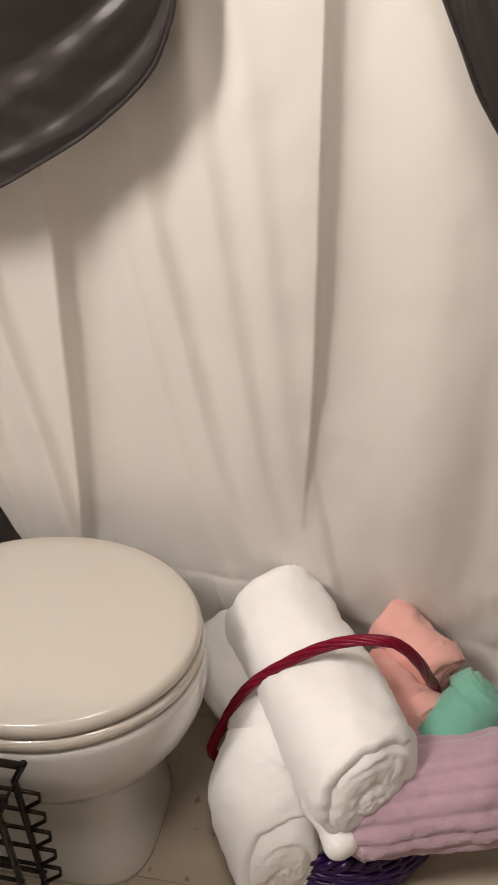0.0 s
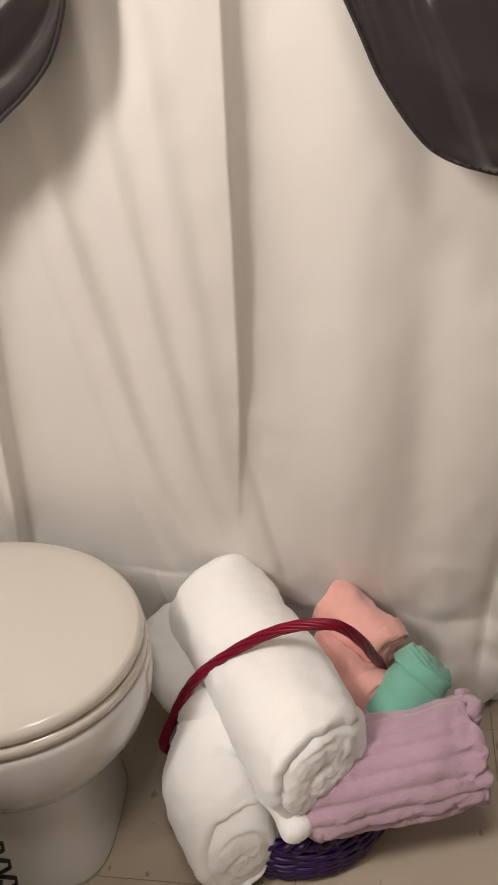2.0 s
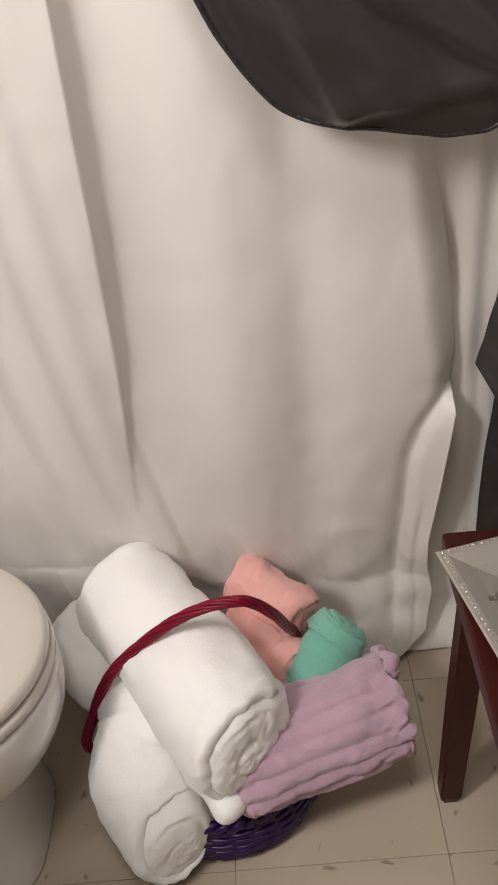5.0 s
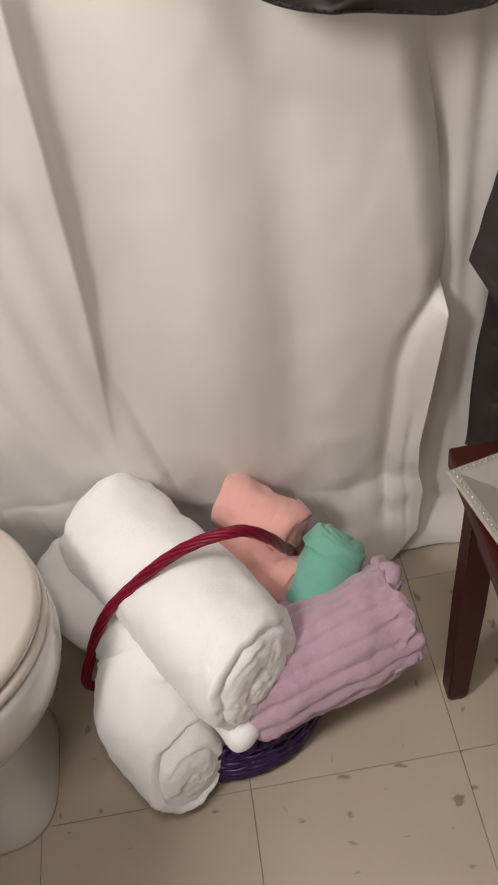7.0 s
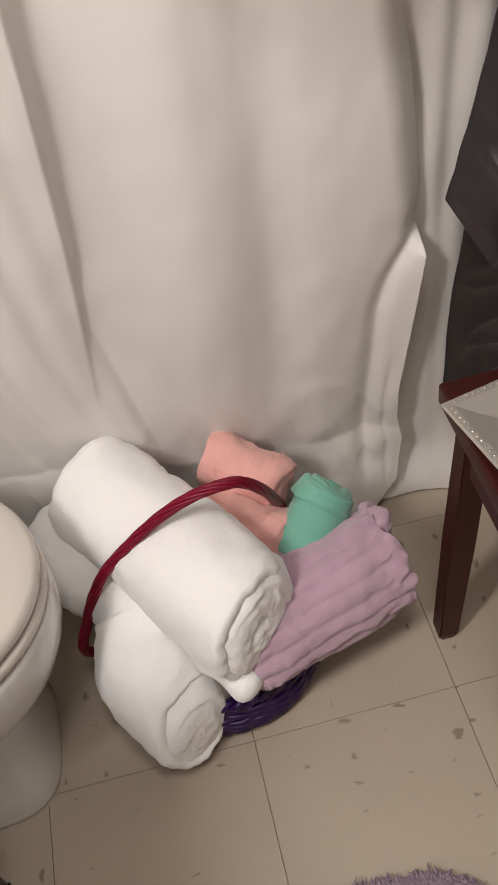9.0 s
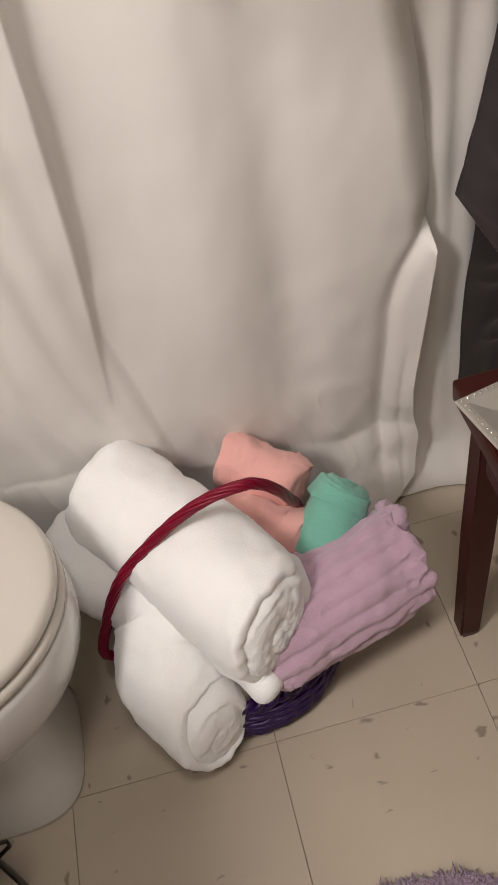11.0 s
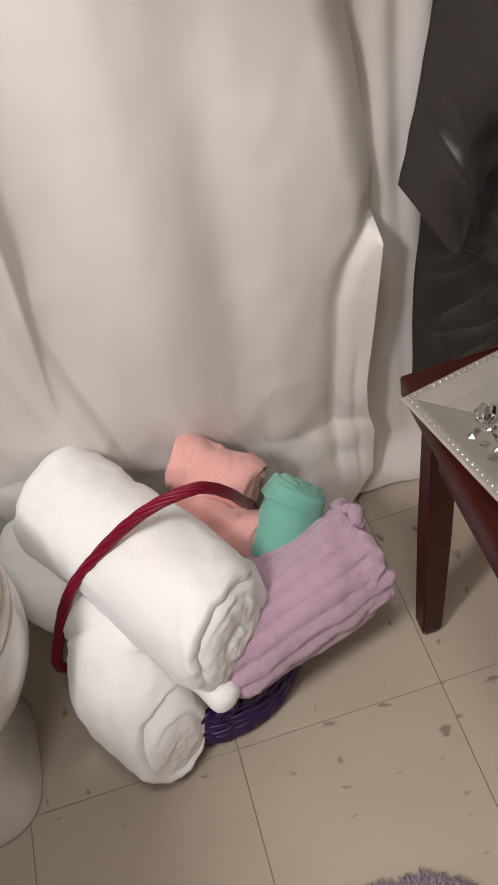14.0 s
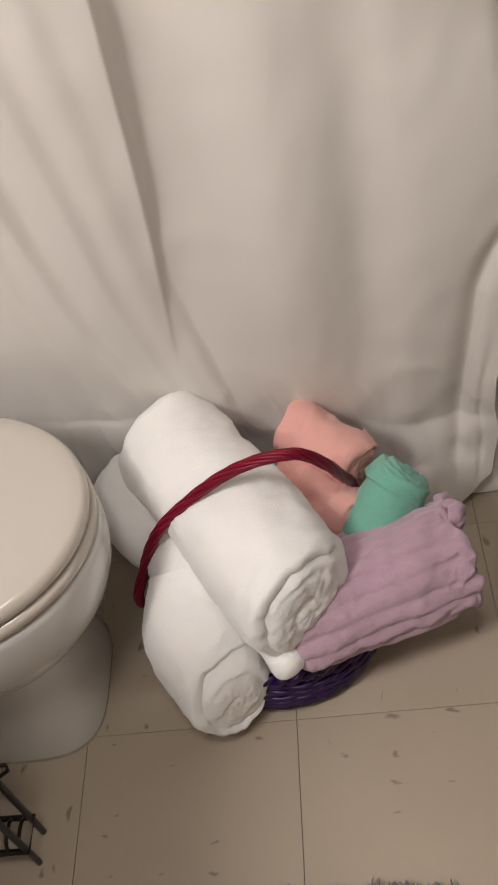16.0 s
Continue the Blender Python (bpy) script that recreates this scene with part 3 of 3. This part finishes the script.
def toilet():
    t = thing("toilet", "white porcelain toilet with its cream lid closed", "toilet", at=(-0.40, 0.088, 0))
    A, B, W = 0.211, 0.235, 0.178
    # lid: a thin slab with a soft rim, a little domed
    prof = [(0.93, 0.401), (0.985, 0.402), (1.0, 0.407), (1.0, 0.414), (0.988, 0.421), (0.96, 0.4245), (0.85, 0.4265), (0.6, 0.428), (0.3, 0.4285)]
    part("lid", loft([oval((0, 0), A * s, B * s, W * s, z) for s, z in prof]), M_LID, t, "closed cream lid")
    prof = [(0.93, 0.378), (0.99, 0.379), (1.012, 0.384), (1.012, 0.392), (1.0, 0.3975), (0.94, 0.3985)]
    part("seat", loft([oval((0, 0), A * s, B * s, W * s, z) for s, z in prof]), M_LID, t, "cream seat ring")
    prof = [(0.99, 0.3765), (1.005, 0.374), (1.012, 0.364), (1.01, 0.335), (0.985, 0.305), (0.93, 0.275), (0.84, 0.245), (0.75, 0.215)]
    part("bowl", loft([oval((0, 0), A * s, B * s, W * s, z) for s, z in prof]), M_PORC, t)

    def foot(ax, b, z):
        pts = []
        for k in range(72):
            q = 2 * math.pi * k / 72
            c, s = math.cos(q), math.sin(q)
            e = 0.55 if c > 0 else 0.45
            x = (ax if c > 0 else 0.30) * math.copysign(abs(c) ** e, c)
            pts.append((x - 0.02, 0.003 + b * math.copysign(abs(s) ** e, s), z))
        return pts
    rings = [foot(0.140, 0.122, 0.0), foot(0.142, 0.123, 0.012), foot(0.139, 0.120, 0.035), foot(0.133, 0.116, 0.10), foot(0.130, 0.113, 0.17), foot(0.132, 0.114, 0.22), foot(0.145, 0.12, 0.27), foot(0.16, 0.13, 0.30)]
    part("pedestal", loft(rings), M_PORC, t)
    part("tank", boxed(-0.48, -0.27, -0.21, 0.21, 0.37, 0.74, bevel=0.02), M_PORC, t)
    part("tank_lid", boxed(-0.485, -0.26, -0.22, 0.22, 0.742, 0.775, bevel=0.012), M_PORC, t)
    part("deck", boxed(-0.47, -0.18, -0.14, 0.14, 0.30, 0.368, bevel=0.015), M_PORC, t)
    lever = part("flush_lever", tube(bmesh.new(), [(-0.265, -0.15, 0.68), (-0.25, -0.15, 0.68), (-0.245, -0.10, 0.675)], 0.006), M_CHROME, t, "chrome flush lever")
    for y in (-0.075, 0.075):
        part("hinge", tube(bmesh.new(), [(-0.225, y - 0.02, 0.405), (-0.225, y + 0.02, 0.405)], 0.012, smooth_path=False), M_LID, t)
    return t


toilet()


# ---- the basket of towels ----
BC = (-0.012, 0.162)


def gift_basket():
    t = thing("basket", "purple woven basket with a dark red twisted handle", "basket", at=(BC[0], BC[1], 0))
    # rows of woven strands, each a wavy ring
    rows = 15
    inner = loft([[(r * math.cos(q), r * math.sin(q), z) for q in (2 * math.pi * k / 64 for k in range(64))] for r, z in ((0.115, 0.004), (0.131, 0.006), (0.144, 0.04), (0.140, 0.08), (0.136, 0.08), (0.138, 0.04), (0.122, 0.014), (0.02, 0.013))])
    part("liner", inner, M_PURPLE, t)
    for k in range(rows):
        f = k / (rows - 1)
        r, z = 0.136 + 0.018 * math.sin(math.pi * min(1, f * 0.8 + 0.1)) - 0.004 * f, 0.007 + 0.076 * f
        pts = []
        for s in range(120):
            q = 2 * math.pi * s / 120
            w = 0.0024 * math.sin(q * 15 + math.pi * (k % 2)) + 0.0008 * math.sin(7 * q + k)
            pts.append(((r + w) * math.cos(q), (r + w) * math.sin(q), z + 0.001 * math.sin(11 * q + 2 * k)))
        part("strand", tube(bmesh.new(), pts, 0.0052, sides=7, smooth_path=False, closed=True), M_PURPLE, t)
    for k in range(30):
        q = 2 * math.pi * k / 30
        part("stake", tube(bmesh.new(), [(0.134 * math.cos(q), 0.134 * math.sin(q), 0.006), (0.148 * math.cos(q), 0.148 * math.sin(q), 0.045), (0.143 * math.cos(q), 0.143 * math.sin(q), 0.085)], 0.004, sides=6), M_PURPLE, t)
    for ph in (0, math.pi):
        pts = [((0.144 + 0.005 * math.cos(22 * q + ph)) * math.cos(q), (0.144 + 0.005 * math.cos(22 * q + ph)) * math.sin(q), 0.088 + 0.005 * math.sin(22 * q + ph)) for q in (2 * math.pi * s / 220 for s in range(220))]
        part("rim_strand", tube(bmesh.new(), pts, 0.006, sides=7, smooth_path=False, closed=True), M_PURPLE, t)
    # handle: strands twisted round each other
    hp = [Vector(p) - Vector((BC[0], BC[1], 0)) for p in HANDLE]
    n = 160
    centre = [spline(hp, k / n) for k in range(n + 1)]
    handle = part("handle", tube(bmesh.new(), centre, 0.0058, sides=8, smooth_path=False), M_RED, t, "dark red twisted cane handle")
    for s in range(7):
        pts = []
        for k, p in enumerate(centre):
            d = (centre[min(k + 1, n)] - centre[max(k - 1, 0)]).normalized()
            a = Vector((0.2, -1, 0.1))
            a = (a - d * a.dot(d)).normalized()
            b = d.cross(a)
            q = 2 * math.pi * s / 7 + k / n * 2 * math.pi * 3.2
            pts.append(p + (a * math.cos(q) + b * math.sin(q)) * 0.0050)
        part("strand", tube(bmesh.new(), pts, 0.0031, sides=6, smooth_path=False), M_RED, handle)
    return t


HANDLE = [(-0.145, 0.172, 0.02), (-0.172, 0.162, 0.07), (-0.205, 0.142, 0.125), (-0.183, 0.147, 0.19), (-0.16, 0.146, 0.245), (-0.132, 0.146, 0.29), (-0.09, 0.143, 0.335), (-0.043, 0.141, 0.375), (-0.001, 0.14, 0.398), (0.037, 0.139, 0.407), (0.065, 0.145, 0.397), (0.091, 0.162, 0.353), (0.108, 0.19, 0.292), (0.118, 0.215, 0.245), (0.132, 0.222, 0.16), (0.14, 0.222, 0.09)]
gift_basket()


def towel(label, roll, material, loose=None):
    """A rolled towel with its crushed open end, and one loose piece of its cloth."""
    ob = tagged(link("rolled_towel", roll[0], material), label, "towel", "rolled towels in the basket")
    if roll[1]:
        part("rolled_end", roll[1], material, ob)
    if loose:
        part(loose[0], loose[1], material, ob)


towel("thick white terry bath towel, rolled, sagging over the basket's edge",
      rolled([(-0.205, 0.312, 0.203), (-0.163, 0.225, 0.202), (-0.096, 0.140, 0.187), (-0.104, 0.074, 0.156), (-0.070, -0.004, 0.108)], 0.094, turns=3.3, thick=0.0235, start=2.83, seed=1.0, fluff=0.0028, ends=0.009, per=64, steps=80, shear=0.55, slant=0.18, plug=0.90,
             taper=lambda t: float(np.interp(t, (0, 0.2, 0.38, 0.55, 0.82, 1), (0.84, 0.88, 0.80, 1.02, 0.98, 0.76)))), M_TOWEL)
roll = rolled([(-0.135, 0.318, 0.278), (-0.07, 0.215, 0.272), (-0.01, 0.125, 0.264), (0.046, 0.035, 0.255)], 0.097, turns=3.3, thick=0.0245, start=1.26, seed=2.0, fluff=0.0028, lip=0.0, ends=0.010, per=64, steps=70, shear=0.08, slant=0.14, plug=0.93,
              taper=lambda t: float(np.interp(t, (0, 0.06, 0.5, 0.9, 1), (0.90, 0.97, 1.0, 0.98, 0.93))))
# the loose tail of the cloth between the two rolls
tongue = [Vector(p) for p in ((-0.05, 0.075, 0.180), (-0.02, 0.04, 0.176), (0.002, 0.010, 0.170), (0.022, -0.014, 0.162))]
tail = tube(bmesh.new(), tongue, 0.026, sides=20, steps=30, taper=lambda t: math.sqrt(max(0.02, 1 - max(0, (t - 0.75) / 0.25) ** 2)) * (0.9 + 0.1 * math.sin(9 * t)))
towel("thick white terry bath towel, rolled, on top of the basket", roll, M_TOWEL, ("loose_tail", tail))
lav, _ = rolled([(0.000, 0.062, 0.160), (0.038, 0.074, 0.166), (0.105, 0.094, 0.173), (0.18, 0.115, 0.180), (0.248, 0.135, 0.185)], 0.083, turns=2.3, thick=0.022, start=1.0, seed=3.0, fluff=0.0035, ribs=0.0055, ribcount=17, ends=0.016, per=150, steps=72, taper=lambda t: float(np.interp(t, (0, 0.12, 0.3, 1), (0.72, 0.92, 1.0, 1.0))))
# the crumpled frill at its open end
frill = bmesh.new()
for r0, rt, ph in ((0.060, 0.010, 0.0), (0.048, 0.009, 0.8), (0.034, 0.009, 1.4), (0.016, 0.010, 2.7)):
    pts = []
    for k in range(121):
        q = 2 * math.pi * k / 121
        r = r0 + 0.004 * math.sin(9 * q + ph) + 0.003 * math.sin(17 * q + 2 * ph)
        pts.append(Vector((0.240 + 0.008 * math.sin(7 * q + ph) - 0.05 * (0.066 - r0), 0.136 + r * math.sin(q), 0.186 + r * math.cos(q))))
    tube(frill, pts, rt, sides=10, smooth_path=False, closed=True)
for v in [*lav.verts, *frill.verts]:
    if v.co.x > 0.225:
        v.co += Vector((fuzz(v.co, 0.008, 70, 1), fuzz(v.co, 0.006, 70, 2), fuzz(v.co, 0.006, 70, 3)))
towel("lavender terry towel with ribs, rolled, leaning out of the basket", (lav, None), M_LAV, ("frill", frill))
towel("sea green terry hand towel, rolled",
      rolled([(0.122, 0.160, 0.195), (0.156, 0.188, 0.229), (0.187, 0.213, 0.257)], 0.049, turns=2.0, thick=0.016, start=3.1, seed=4.0, fluff=0.002, ends=0.004, plug=0.95, bulge=0.010, drop=0.0), M_GREEN)
towel("coral pink terry washcloth, rolled, against the curtain",
      rolled([(0.040, 0.340, 0.247), (0.082, 0.306, 0.237), (0.130, 0.268, 0.218)], 0.058, turns=2.0, thick=0.018, start=2.5, seed=5.0, fluff=0.0045, flat=0.85, ends=0.006, plug=0.94, bulge=0.008, drop=0.0), M_PINK)
towel("coral pink terry washcloth, rolled, below the handle",
      rolled([(0.02, 0.265, 0.225), (0.065, 0.225, 0.222), (0.112, 0.185, 0.213)], 0.046, turns=2.0, thick=0.016, start=3.1, seed=6.0, fluff=0.0045, ends=0.012, plug=0.94, bulge=0.008, drop=0.0), M_PINK)


# ---- stool with a tray ----
def stool():
    t = thing("stool", "dark mahogany wooden stool with straight square legs", "stool", at=(0.50, -0.115, 0))
    h = 0.203
    part("seat", boxed(-h, h, -h, h, 0.515, 0.545, bevel=0.004), M_WOOD, t)
    for sx, sy in ((-1, 1), (1, 1), (-1, -1), (1, -1)):
        bm = bmesh.new()
        rings = []
        for z, w in ((0.0, 0.012), (0.016, 0.0155), (0.25, 0.0165), (0.514, 0.0165)):
            splay = 0.024 * (1 - z / 0.514)
            cx, cy = sx * (h - 0.040 + 0.6 * splay), sy * (h - 0.022 + splay)
            rings.append([(cx - w, cy - w, z), (cx + w, cy - w, z), (cx + w, cy + w, z), (cx - w, cy + w, z)])
        bm = loft(rings)
        bmesh.ops.bevel(bm, geom=[e for e in bm.edges if abs((e.verts[0].co - e.verts[1].co).z) > 0.01], offset=0.003, segments=2, affect="EDGES")
        part("leg", bm, M_WOOD, t, smooth=False)
    q = h - 0.028
    for a in ((-q + 0.022, q - 0.022, q - 0.012, q + 0.006), (-q + 0.022, q - 0.022, -q - 0.006, -q + 0.012)):
        part("apron", boxed(*a, 0.43, 0.5145, bevel=0.002), M_WOOD, t, smooth=False)
    for a in ((-q - 0.006, -q + 0.012, -q + 0.022, q - 0.022), (q - 0.012, q + 0.006, -q + 0.022, q - 0.022)):
        part("apron", boxed(*a, 0.43, 0.5145, bevel=0.002), M_WOOD, t, smooth=False)


stool()


def tray():
    t = thing("tray", "square champagne metal tray with a beaded raised border", "tray", at=(0.280, 0.038, 0.546))
    t.rotation_euler = (0, 0, radians(12))
    S = 0.36
    # profile from the outer edge inwards: beaded lip, sloping border, flat well
    prof = [(0.0, 0.018), (0.002, 0.0205), (0.010, 0.0205), (0.03, 0.0150), (0.05, 0.011), (0.058, 0.010), (0.18, 0.010)]
    bm = bmesh.new()
    rings = [[bm.verts.new(p) for p in ((d, -d, z), (S - d, -d, z), (S - d, -S + d, z), (d, -S + d, z))] for d, z in prof[:-1]]
    for a, b in zip(rings, rings[1:]):
        for k in range(4):
            bm.faces.new((a[k], a[(k + 1) % 4], b[(k + 1) % 4], b[k]))
    bm.faces.new(rings[-1])
    low = [bm.verts.new(p) for p in ((0.03, -0.03, 0.0), (S - 0.03, -0.03, 0.0), (S - 0.03, -S + 0.03, 0.0), (0.03, -S + 0.03, 0.0))]
    for k in range(4):
        bm.faces.new((rings[0][k], low[k], low[(k + 1) % 4], rings[0][(k + 1) % 4]))
    bm.faces.new(low)
    part("plate", bm, M_SILVER, t, smooth=False)
    bead = bmesh.new()
    bmesh.ops.create_icosphere(bead, subdivisions=1, radius=0.0016)
    first = part("bead", bead, M_BEAD, t)
    n = 46
    spots = [(0.006 + (S - 0.012) * k / n, -0.006) for k in range(n)] + [(0.006, -0.006 - (S - 0.012) * k / n) for k in range(1, n)] + [(S - 0.006, -0.006 - (S - 0.012) * k / n) for k in range(n)] + [(0.006 + (S - 0.012) * k / n, -S + 0.006) for k in range(1, n)]
    for k, (x, y) in enumerate(spots):
        ob = first if k == 0 else new("bead", first.data)
        ob.parent = t
        ob.location = (x, y, 0.0212)


tray()


GEMS = [(0.055, -0.066, 1.15), (0.053, -0.093, 1.0), (0.049, -0.08, 0.35), (0.032, -0.094, 0.5), (0.028, -0.112, 0.55), (0.029, -0.079, 0.5), (0.038, -0.075, 0.4), (0.039, -0.105, 0.35), (0.14, -0.11, 1.0), (0.16, -0.15, 0.9), (0.13, -0.17, 0.6), (0.19, -0.12, 1.1), (0.22, -0.18, 0.9)]


def crystals():
    rnd = random.Random(4)
    bm = bmesh.new()
    bmesh.ops.create_icosphere(bm, subdivisions=1, radius=0.011)
    for v in bm.verts:
        v.co.z *= 0.75
    me = bpy.data.meshes.new("crystal")
    bm.to_mesh(me)
    bm.free()
    me.materials.append(M_GLASS)
    base = Vector((0.280, 0.038, 0.5565))
    for k, (x, y, s) in enumerate(GEMS):
        ob = new("crystal", me)
        p = base + Matrix.Rotation(radians(12), 3, "Z") @ Vector((x, y, 0.0082 * s))
        ob.matrix_world = Matrix.Translation(p) @ Matrix.Rotation(rnd.random() * 6, 4, "Z") @ Matrix.Scale(s, 4)
        tagged(ob, "clear faceted crystal lying on the tray", "crystal", "crystals on the tray")


crystals()


# ---- wire rack with paper rolls ----
def wire_rack():
    t = thing("wire_rack", "black wire rack with looped bars beside the toilet", "rack", at=(-0.455, -0.150, 0))
    x, y, H0 = 0.105, 0.022, 0.415
    for sx, sy in ((1, 1), (-1, 1), (1, -1), (-1, -1)):
        part("post", tube(bmesh.new(), [(sx * (x - 0.004), sy * (y - 0.002), 0.0), (sx * (x - 0.006), sy * y, 0.385), (sx * (x + 0.010), sy * (y + 0.004), H0)], 0.0045, smooth_path=False), M_WIRE, t)
    for z, r in ((0.05, 0.0045), (0.20, 0.0035), (H0, 0.005)):
        e = 0.010 if z == H0 else 0
        pts = [(-x - e, y, z), (x + e, y, z), (x + e, -y, z), (-x - e, -y, z)]
        part("frame", tube(bmesh.new(), pts, r, smooth_path=False, closed=True), M_WIRE, t)
    for k in range(12):
        xx = x - 0.017 * k - 0.012
        part("bar", tube(bmesh.new(), [(xx, y, 0.05), (xx, y * 0.5, 0.062), (xx, -y * 0.5, 0.062), (xx, -y, 0.05)], 0.0026, sides=7), M_WIRE, t)
    for k in range(5):
        z = 0.215 + k * 0.038
        g = 0.020
        pts = [(-x, y, z), (x, y, z), (x + g, y + 0.002, z - 0.004), (x + g, y, z - 0.014), (x + 0.002, y - 0.004, z - 0.027)]
        part("bar", tube(bmesh.new(), pts, 0.0028, sides=7, smooth_path=False), M_WIRE, t)
        part("bar", tube(bmesh.new(), [(x, -y, z), (-x, -y, z)], 0.0028, sides=7, smooth_path=False), M_WIRE, t)
    return t


wire_rack()


def paper_roll(z):
    t = thing("paper_roll", "white toilet paper roll standing beside the wire rack", "paper roll", "paper rolls by the rack", at=(-0.452, -0.246, z))
    part("paper", loft([[(r * math.cos(q), r * math.sin(q), h) for q in (2 * math.pi * k / 40 for k in range(40))] for r, h in ((0.022, 0), (0.056, 0), (0.058, 0.003), (0.058, 0.097), (0.056, 0.1), (0.022, 0.1))], cap=False), M_PAPER, t)
    part("core", loft([[(r * math.cos(q), r * math.sin(q), h) for q in (2 * math.pi * k / 30 for k in range(30))] for r, h in ((0.0215, 0.001), (0.0215, 0.099), (0.0200, 0.099), (0.0200, 0.001))], cap=False), mat("card", (0.4, 0.3, 0.2), 0.9), t, "brown card core")


paper_roll(0.001)


# ---- rug ----
def rug():
    t = thing("bath_rug", "lavender shaggy bath rug on the tiles", "rug", at=(0.026, -0.474, 0))
    hx, hy = 0.24, 0.24
    rnd = random.Random(7)

    def edge(q, s=1.0):
        c, n = math.cos(q), math.sin(q)
        e = 0.45
        return (hx * s * math.copysign(abs(c) ** e, c), hy * s * math.copysign(abs(n) ** e, n))
    part("backing", loft([[(*edge(2 * math.pi * k / 96, s), z) for k in range(96)] for s, z in ((0.99, 0.001), (1.0, 0.004), (0.985, 0.010))]), M_RUG, t)
    bm = bmesh.new()
    for k in range(26000):
        x, y = rnd.uniform(-hx, hx), rnd.uniform(-hy, hy)
        if k > 9000:
            y = hy - abs(rnd.gauss(0, 0.05))
        if (abs(x) / hx) ** 4.4 + (abs(y) / hy) ** 4.4 > 1.0:
            continue
        h, w = rnd.uniform(0.012, 0.017), rnd.uniform(0.0014, 0.0026)
        lx, ly = rnd.gauss(0, 0.006), rnd.gauss(0, 0.006)
        q = rnd.random() * 2
        b = [bm.verts.new((x + w * math.cos(q + j * 2.094), y + w * math.sin(q + j * 2.094), 0.008)) for j in range(3)]
        m = [bm.verts.new((x + lx * 0.6 + 1.1 * w * math.cos(q + j * 2.094), y + ly * 0.6 + 1.1 * w * math.sin(q + j * 2.094), h * 0.75)) for j in range(3)]
        top = bm.verts.new((x + lx, y + ly, h))
        for j in range(3):
            bm.faces.new((b[j], b[(j + 1) % 3], m[(j + 1) % 3], m[j]))
            bm.faces.new((m[j], m[(j + 1) % 3], top))
    tagged(part("pile", bm, M_RUG, t), kind="stuff")


rug()


# ---- floor tiles ----
def tiles():
    T = 0.3048
    h = T / 2 - 0.00038
    bm = boxed(-h, h, -h, h, -0.004, 0.0, bevel=0.0006)
    rnd = random.Random(3)
    me = bpy.data.meshes.new("tile")
    bm.to_mesh(me)
    bm.free()
    me.materials.append(M_TILE)
    for i in range(-3, 5):
        for j in range(-6, 3):
            if X0 - 0.05 < i * T and (i + 1) * T < X1 + 0.25:
                ob = new("tile", me)
                ob.parent = floor
                ob.location = ((i + 0.5) * T, (j + 0.5) * T, 0)
                ob.rotation_euler = (0, 0, rnd.choice((0, 1, 2, 3)) * math.pi / 2)


tiles()
